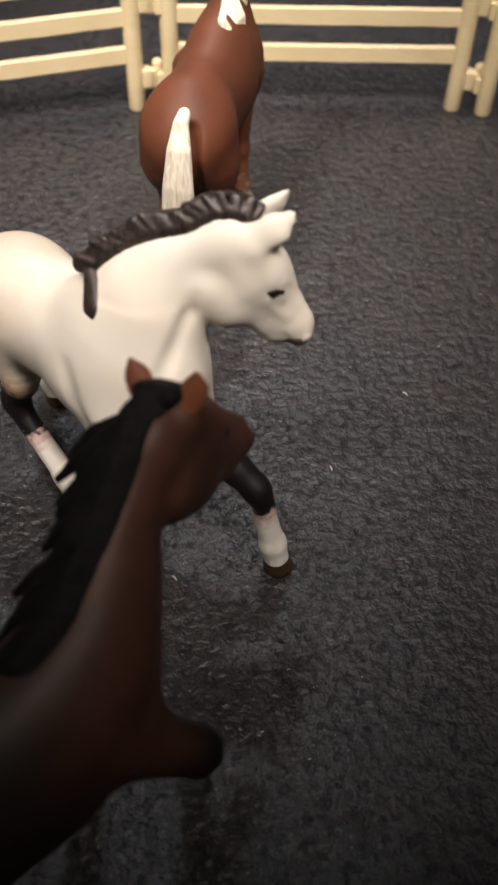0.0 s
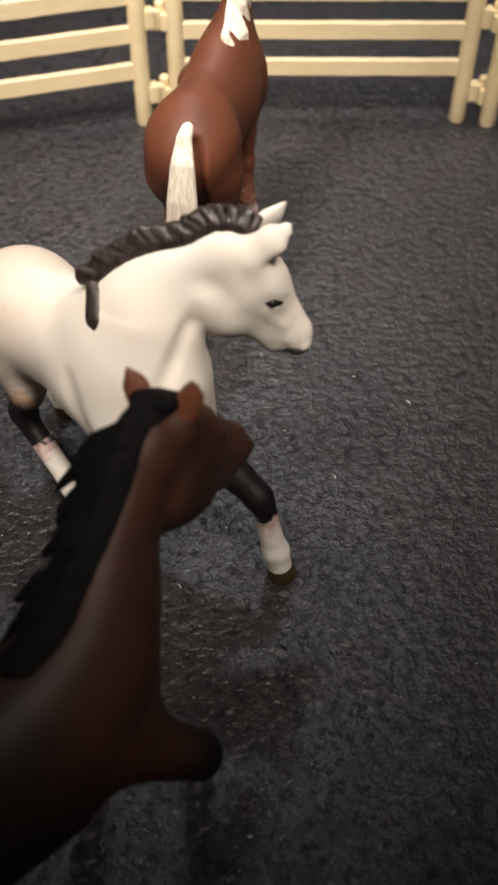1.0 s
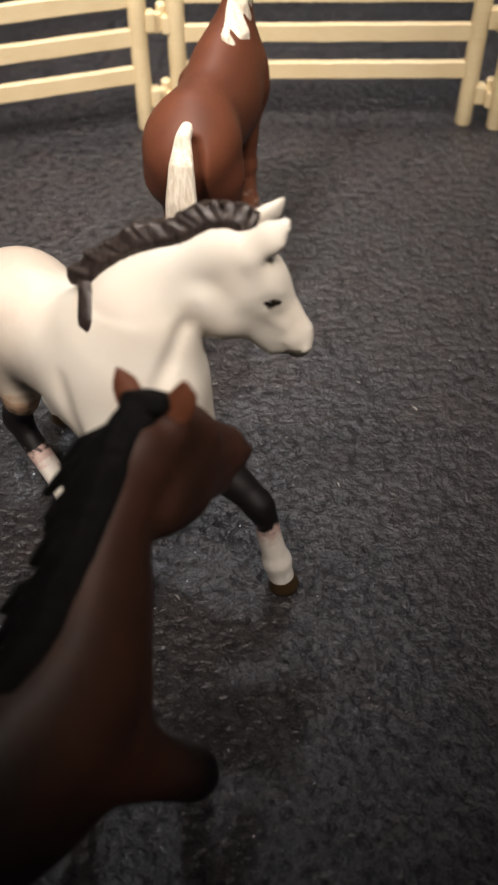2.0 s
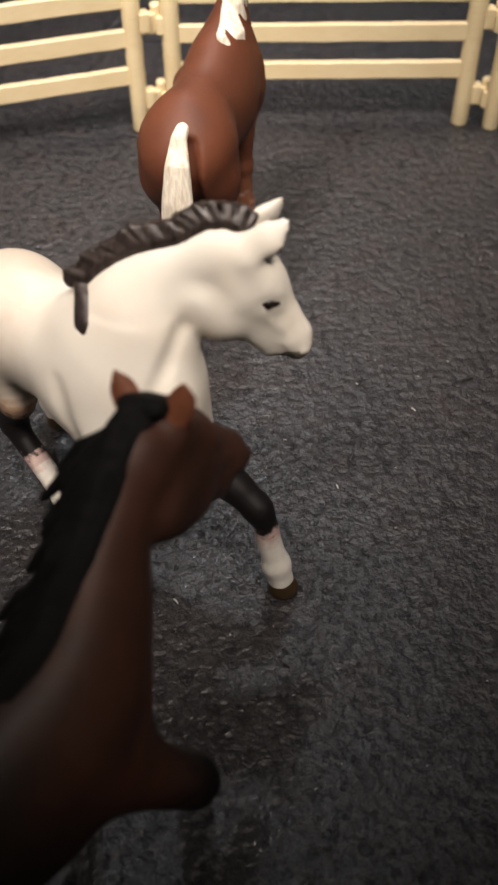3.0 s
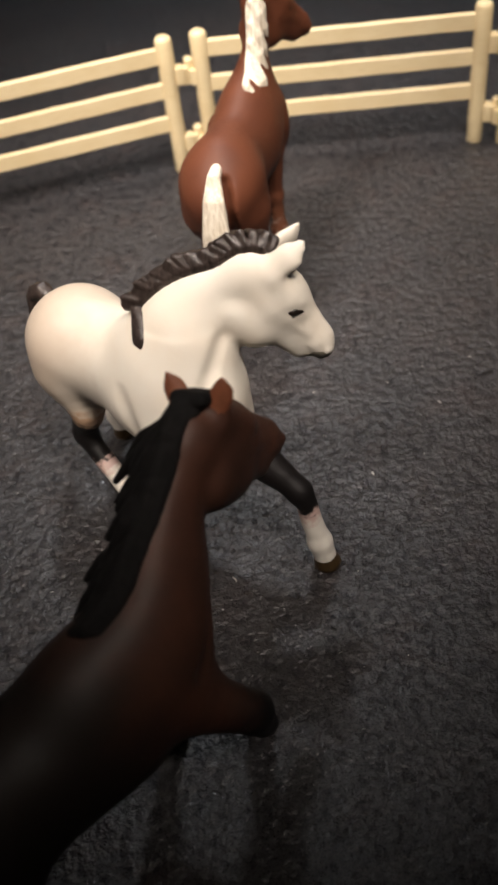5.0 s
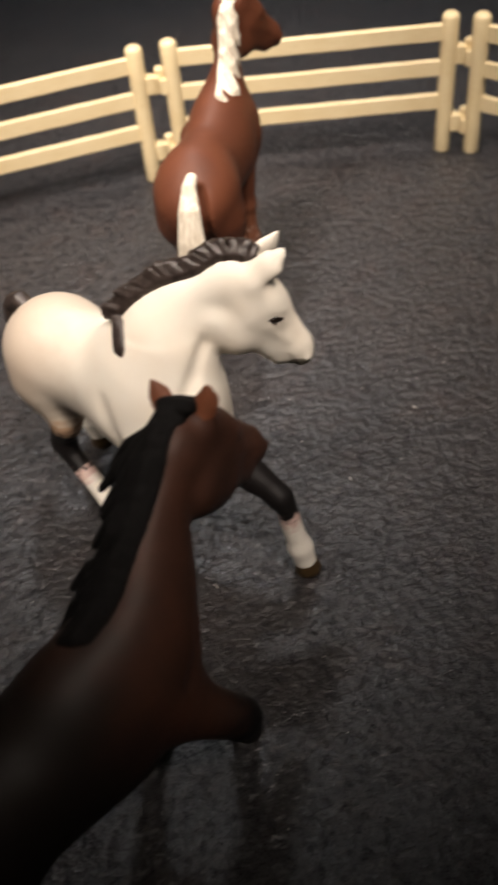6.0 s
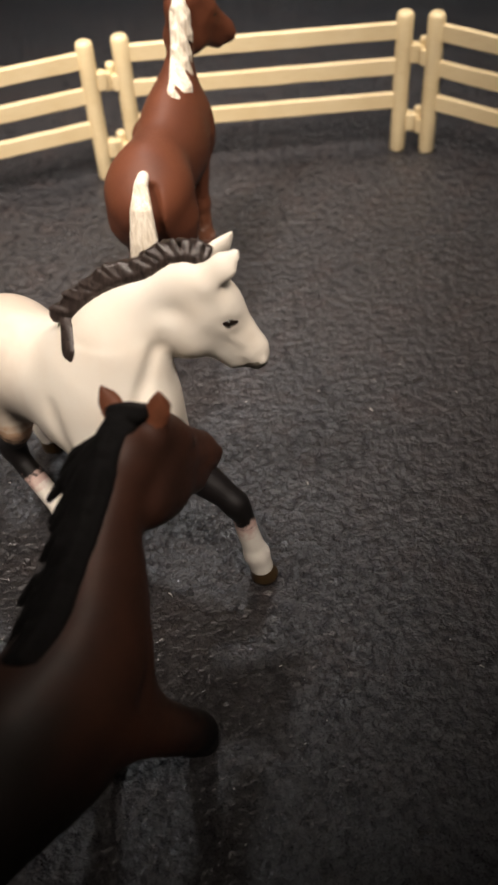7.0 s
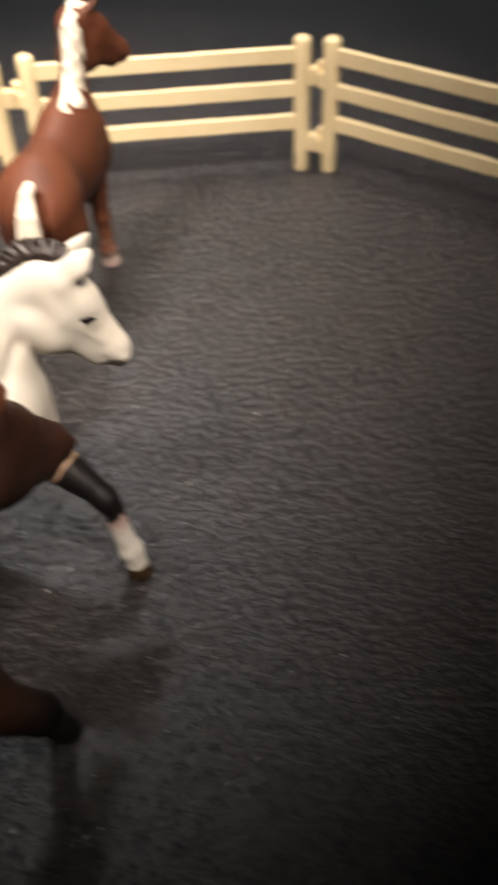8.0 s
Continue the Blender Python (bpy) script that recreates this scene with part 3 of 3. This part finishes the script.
def flaxen(at, line):
    """Cream mane lying to the right in a few broad overlapping locks with pointed ends, and a full hanging tail."""
    rnd = random.Random(7)
    for i in range(0, len(line)):
        p, n, left, r = line[i]
        p = p - left * (max(0.8, 3.4 - 0.2 * i) - 2.4 + 0.35 * max(0, 6 - i))
        w, low = rnd.uniform(-0.3, 0.3), max(0, 6 - i) / 6
        drop, n = 1.0 - 0.4 * low, n * (1 + 2.0 * low)
        yield lock((p + n * 0.1 - left * 0.2, 1.2), (p - left * (1.4 + 0.4 * w) + n * 0.8 - (0, 0, 3.0), 2.0), (p - left * 3.0 + n * 0.6 - (0, 0, 7.0 * drop), 1.8), (p - left * 4.2 + n * 0.3 * low - (0, 0, 10.0 * drop), 0.9)), 0.8
        if i % 5 == 1 and i > 5:
            yield lock((p - left * 1.2 + n * 1.0, 1.8), (p - left * (3.2 + w) + n * 0.7 - (0, 0, 4.5), 2.6), (p - left * (5.0 + w) - (0, 0, 9.5), 2.0), (p - left * (6.4 + w) - n * 0.4 - (0, 0, 13.5), 0.4)), 0.3
    # the last locks lie over the withers
    for k in range(4):
        x = 19 + 1.6 * k
        yield lock(((x + 3, -5.4 - 0.4 * k, 90), 1.6), ((x - 2, -6.2 - 0.6 * k, 87), 2.1), ((x - 5, -9.0 - 0.6 * k, 83.5), 1.9), ((x - 7, -11.2 - 0.4 * k, 78.5), 0.6)), 0.4
    for k in range(4):
        yield lock((at(-2, k - 1.5, 5.5), 1.6), (at(3, (k - 1.5) * 1.2, 7.0), 1.3), (at(8, (k - 1.5) * 1.3, 5.6), 0.5)), 0.3
    for k in range(15):
        a = 2 * math.pi * k / 15
        w = rnd.uniform(-1, 1)
        yield lock(((-37, -1, 77), 2.2), ((-43.0, 1.0 * math.cos(a) - 1, 77 + math.sin(a)), 1.6), ((-47.0 + 0.8 * math.sin(a), 3.0 * math.cos(a) - 0.8, 70 + w), 1.15), ((-48.5 + 1.2 * math.sin(a), 4.3 * math.cos(a) - 0.4 + 0.4 * w, 57 + w), 1.25), ((-48 + 1.6 * math.sin(a), 4.7 * math.cos(a) - 0.4 * w, 42 + w), 1.3), ((-46, 4.4 * math.cos(a) + w, 27 + 2 * w), 0.6)), 0.1


def raven(at, line):
    """Long black wavy mane falling to the left with ragged tips, forelock and tail."""
    rnd = random.Random(9)
    for i, (p, n, left, r) in enumerate(line):
        along = line[min(i + 1, len(line) - 1)][0] - line[max(i - 1, 0)][0]
        w, v, u = rnd.uniform(-1, 1), rnd.uniform(-1, 1), rnd.choice((0.8, 1.1, 1.3, 1.5)) * min(1.0, 0.3 + 0.09 * i)
        low = min(1.0, i / 14)
        q = p + along * 0.4 * v + left * (2.6 * (1 - low) + 0.6)
        if i > len(line) - 6:
            u, along, q = u * 0.25, along * 0.0, p - left * 0.6
        yield lock((q - left * (0.8 + 0.4 * w) - n * 0.6, 1.5), (q + left * 1.0 + n * (0.8 + 0.5 * v), 2.1), (q + left * (3.6 + 0.6 * w) + n * (0.6 + w) - along * (0.6 + 0.4 * v) - (0, 0, 2.5), 2.1 + 0.3 * w), (q + left * (3.6 + 5.5 * u) + n * v - along * (1.2 + 0.8 * w) - (0, 0, 2 + 6 * u), 1.7), (q + left * (4.2 + 8.6 * u) - n * w - along * (1.8 + w) - (0, 0, 2 + 11 * u), 0.9)), 0.8
    yield lock(*[(p + left * (2.6 * (1 - min(1.0, i / 14)) - 0.4) - n * 0.3, 1.7) for i, (p, n, left, r) in enumerate(line)]), 0.8
    for k in range(7):
        yield lock((at(-5, (k - 3) * 0.9, 6.2), 1.9), (at(0, (k - 3) * 0.8, 7.2), 1.6), (at(3, (k - 3) * 0.6, 7.0), 1.0), (at(6, (k - 3) * 0.5, 6.4), 0.4)), 0.4
    for k in range(7):
        a = 2 * math.pi * k / 7
        yield lock(((-38, 0, 76), 2.0), ((-46, 1.6 * math.cos(a), 72), 2.2), ((-49, 4.0 * math.cos(a), 55 + math.sin(a)), 2.4), ((-47, 4 * math.cos(a), 30), 0.8)), 0.3


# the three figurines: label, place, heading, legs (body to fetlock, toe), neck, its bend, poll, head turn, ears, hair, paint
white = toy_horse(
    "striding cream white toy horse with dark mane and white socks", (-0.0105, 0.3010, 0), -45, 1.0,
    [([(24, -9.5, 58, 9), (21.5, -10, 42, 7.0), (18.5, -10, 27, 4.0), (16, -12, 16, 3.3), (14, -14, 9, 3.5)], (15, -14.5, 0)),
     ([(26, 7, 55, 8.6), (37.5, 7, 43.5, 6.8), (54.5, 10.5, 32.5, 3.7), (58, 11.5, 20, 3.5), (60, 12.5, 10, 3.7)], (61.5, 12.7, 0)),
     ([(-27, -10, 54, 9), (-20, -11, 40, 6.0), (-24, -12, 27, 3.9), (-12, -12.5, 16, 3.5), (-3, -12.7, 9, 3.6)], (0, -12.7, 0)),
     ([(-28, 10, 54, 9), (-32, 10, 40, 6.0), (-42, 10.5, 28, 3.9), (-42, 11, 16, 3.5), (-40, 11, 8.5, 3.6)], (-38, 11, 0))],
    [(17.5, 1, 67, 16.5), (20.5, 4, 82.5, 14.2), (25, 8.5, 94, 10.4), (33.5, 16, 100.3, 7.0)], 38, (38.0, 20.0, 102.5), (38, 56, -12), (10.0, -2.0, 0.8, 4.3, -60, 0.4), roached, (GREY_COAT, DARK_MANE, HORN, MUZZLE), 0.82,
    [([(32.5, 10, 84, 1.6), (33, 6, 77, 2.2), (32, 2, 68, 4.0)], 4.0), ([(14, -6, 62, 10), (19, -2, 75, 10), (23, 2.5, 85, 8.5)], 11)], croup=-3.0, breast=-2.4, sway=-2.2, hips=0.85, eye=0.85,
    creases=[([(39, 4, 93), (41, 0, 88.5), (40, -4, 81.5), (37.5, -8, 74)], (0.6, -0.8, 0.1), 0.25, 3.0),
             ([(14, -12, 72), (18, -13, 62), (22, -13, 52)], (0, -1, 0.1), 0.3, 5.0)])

chestnut = toy_horse(
    "chestnut brown toy horse with cream mane and tail, standing", (0.0212, 0.4240, 0), 80, 1.0,
    [([(28, -9, 58, 7.5), (28, -9.5, 40, 5.2), (28, -10, 26, 3.6), (28, -10.5, 16, 3.3), (28, -10.8, 9, 3.5)], (29, -11, 0)),
     ([(28, 9, 58, 7.5), (30, 9.5, 40, 5.2), (31, 10, 26, 3.6), (31, 10.5, 16, 3.3), (31, 10.8, 9, 3.5)], (32, 11, 0)),
     ([(-28, -9, 54, 8.5), (-28, -9.5, 40, 6.0), (-38, -10, 28, 3.9), (-37, -10, 16, 3.5), (-36, -10, 8.5, 3.6)], (-34, -10, 0)),
     ([(-28, 7.5, 54, 8), (-25, 6.5, 40, 5.6), (-33, 6.5, 28, 3.9), (-31, 7, 16, 3.5), (-30, 7, 8.5, 3.6)], (-28, 7, 0))],
    [(20, -4, 66, 12), (28, -5.6, 80, 8.6), (33, -6.9, 94, 7.2), (36, -7.2, 106, 6.6)], 0, (40, -9.5, 108), (-44, 40, 0), (8.5, 0.5, 1.0, 3.4, 40, 0.9), flaxen, (CHESTNUT_COAT, CREAM_MANE, PINK_HORN, CHESTNUT_COAT), 0.72,
    lead=-4.0, hips=0.7, big=0.92, eye=0.5, creases=[([(-40, -4.5, 74), (-40, -5, 64), (-40, -5, 54), (-38, -5, 44)], (-1, -0.1, 0), 2.2, 2.6),
                                   ([(24, -14, 70), (21, -14, 60), (24, -13, 50)], (0, -1, 0), 0.6, 3.0)])

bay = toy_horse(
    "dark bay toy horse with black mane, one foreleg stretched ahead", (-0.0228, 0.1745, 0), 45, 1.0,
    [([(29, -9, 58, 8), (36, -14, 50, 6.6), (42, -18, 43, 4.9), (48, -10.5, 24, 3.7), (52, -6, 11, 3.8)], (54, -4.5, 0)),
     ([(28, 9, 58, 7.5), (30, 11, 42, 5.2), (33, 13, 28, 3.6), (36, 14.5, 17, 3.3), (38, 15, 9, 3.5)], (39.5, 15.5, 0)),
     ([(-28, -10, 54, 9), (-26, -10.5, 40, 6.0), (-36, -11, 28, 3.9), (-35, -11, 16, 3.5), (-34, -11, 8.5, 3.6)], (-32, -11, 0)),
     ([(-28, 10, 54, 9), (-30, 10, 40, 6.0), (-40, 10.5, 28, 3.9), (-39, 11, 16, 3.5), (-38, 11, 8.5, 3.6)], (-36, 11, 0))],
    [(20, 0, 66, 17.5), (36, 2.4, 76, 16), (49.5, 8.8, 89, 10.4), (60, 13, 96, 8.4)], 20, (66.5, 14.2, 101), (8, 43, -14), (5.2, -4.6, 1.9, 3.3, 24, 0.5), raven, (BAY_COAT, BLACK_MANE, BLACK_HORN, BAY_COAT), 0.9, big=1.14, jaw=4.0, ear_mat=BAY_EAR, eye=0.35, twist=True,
    creases=[([(32, -14, 68), (40, -10, 68), (46, -4, 72)], (0.5, -0.8, 0.3), 1.0, 3.0)])


# ---------------------------------------------------------------- sleeve stand-in on the bay's back
def sleeve_stand_in(x, y, z):
    """A low crumbly cushion of many small tufts, standing in for a fuzzy sleeve."""
    m, t, b = material("grey_green_fuzz")
    n = noise_tex(t, 260, 5, 0.65)
    t.links.new(ramp(t, n, [(0.34, (0.06, 0.06, 0.035)), (0.5, (0.26, 0.25, 0.18)), (0.64, (0.52, 0.50, 0.41))]), b.inputs["Base Color"])
    b.inputs["Roughness"].default_value = 0.9
    bump(t, b, noise_tex(t, 900, 4), 0.6, 0.0008)
    rnd = random.Random(31)
    clay = Clay(0.8)
    for _ in range(170):
        a, d = rnd.uniform(0, 2 * math.pi), 21 * math.sqrt(rnd.random())
        rise = 12 * (1 - (d / 23) ** 2) * rnd.uniform(0.5, 1.15) + 1.5
        clay.rod([(d * math.cos(a), d * math.sin(a) * 1.2, rise, rnd.uniform(1.6, 3.2))], 1.2)
    clay.rod([(0, -12, 2, 9), (0, 12, 2, 9)], 3)
    v, q = clay.mesh()
    v[:, 2] = np.maximum(v[:, 2], 0.0)
    mesh = bpy.data.meshes.new("sleeve_stand_in")
    mesh.from_pydata((v * MM).tolist(), [], q.tolist())
    mesh.materials.append(m)
    mesh.polygons.foreach_set("use_smooth", np.ones(len(q), bool))
    ob = new("sleeve_stand_in", mesh)
    ob.matrix_world = pose(x, y, z)
    return tagged(ob, "pale grey-green fuzzy cushion standing in for a sleeve on the dark bay horse's back", "wool")


sleeve_stand_in(-0.0505, 0.1605, 0.0765)


# ---------------------------------------------------------------- specks on the floor
def fibre(bm, x, y, length, width, turn, rise):
    """A thin bent fibre lying on the floor: a three-sided strip with a kink."""
    rnd = random.Random(int(1e5 * (x + 3 * y)))
    rings = []
    for i in range(4):
        f = i / 3 - 0.5
        a = radians(turn) + 0.5 * f * rnd.uniform(-1, 1)
        cx, cy = x + f * length * math.cos(a), y + f * length * math.sin(a)
        w = width * (0.5 if i in (0, 3) else 1.0) / 2
        z = 0.0002 + rise * (0.25 - f * f) * 4
        rings.append([bm.verts.new((cx - w * math.sin(a), cy + w * math.cos(a), z)), bm.verts.new((cx + w * math.sin(a), cy - w * math.cos(a), z)), bm.verts.new((cx, cy, z + width * 0.8))])
    for lo, hi in zip(rings, rings[1:]):
        for k in range(3):
            bm.faces.new((lo[k], hi[k], hi[(k + 1) % 3], lo[(k + 1) % 3]))
    bm.faces.new(rings[0])
    bm.faces.new(rings[-1][::-1])


def grit():
    """Thousands of small dark glossy chips half sunk into the floor covering."""
    m, t, b = material("glossy_dark_chip")
    n = noise_tex(t, 400, 3)
    t.links.new(ramp(t, n, [(0.3, (0.018, 0.018, 0.021)), (0.7, (0.040, 0.037, 0.038))]), b.inputs["Base Color"])
    b.inputs["Roughness"].default_value, b.inputs["Specular IOR Level"].default_value = 0.27, 0.6
    rnd = np.random.default_rng(5)
    count = 15000
    x, y = rnd.uniform(-0.16, 0.26, count), 0.08 + 0.50 * rnd.random(count) ** 1.25
    size = rnd.uniform(0.00025, 0.00060, count)
    turn, lean, way = rnd.uniform(0, 2 * np.pi, count), rnd.normal(0, 0.5, count), rnd.uniform(0, 2 * np.pi, count)
    # a chip is a low leaning prism: four corners in the floor, four above it
    rim = []
    for top in (0, 1):
        for k in range(4):
            a = turn + k * np.pi / 2
            r = size * (0.7 if top else 1.0) * (1.0 if k % 2 else 0.65)
            dx, dy = r * np.cos(a), r * np.sin(a)
            z = top * np.maximum(size * 0.30 + lean * 0.5 * (dx * np.cos(way) + dy * np.sin(way)), 0.00003) - (1 - top) * 0.0002
            rim.append(np.stack([x + dx, y + dy, z], 1))
    verts = np.stack(rim, 1).reshape(-1, 3)
    one = np.array([(4, 5, 6, 7), (0, 1, 5, 4), (1, 2, 6, 5), (2, 3, 7, 6), (3, 0, 4, 7)])
    faces = (one[None] + 8 * np.arange(count)[:, None, None]).reshape(-1, 4)
    mesh = bpy.data.meshes.new("floor_grit")
    mesh.from_pydata(verts.tolist(), [], faces.tolist())
    mesh.materials.append(m)
    tagged(new("floor_grit", mesh), "small glossy dark grains in the floor covering", "grit", kind="stuff")


grit()


def lint():
    pale = plain("pale_lint_fibre", (0.62, 0.60, 0.56), 0.5)
    rnd = random.Random(21)
    bm = bmesh.new()
    for x, y in ((0.103, 0.224), (0.091, 0.336), (0.003, 0.274), (0.012, 0.262), (0.062, 0.303)):
        fibre(bm, x, y, rnd.uniform(0.0014, 0.0024), 0.0005, rnd.uniform(100, 160), 0.0004)
    for _ in range(60):
        fibre(bm, rnd.uniform(-0.05, 0.2), rnd.uniform(0.17, 0.42), rnd.uniform(0.0004, 0.0011), 0.0003, rnd.uniform(0, 180), 0.0002)
    tagged(part("lint", bm, pale), "tiny pale lint specks scattered on the dark floor", "lint", kind="stuff")
    dark = plain("dark_crumb", (0.012, 0.011, 0.011), 0.7)
    bm = bmesh.new()
    for x, y, turn in ((0.107, 0.324, 120), (0.112, 0.350, 30), (0.118, 0.303, 75)):
        fibre(bm, x, y, 0.0042, 0.0009, turn, 0.0005)
    for _ in range(40):
        fibre(bm, rnd.uniform(-0.05, 0.2), rnd.uniform(0.2, 0.5), rnd.uniform(0.0008, 0.0022), 0.0006, rnd.uniform(0, 180), 0.0002)
    tagged(part("crumbs", bm, dark), "small dark crumbs and fibres lying on the floor", "crumbs", kind="stuff")


lint()
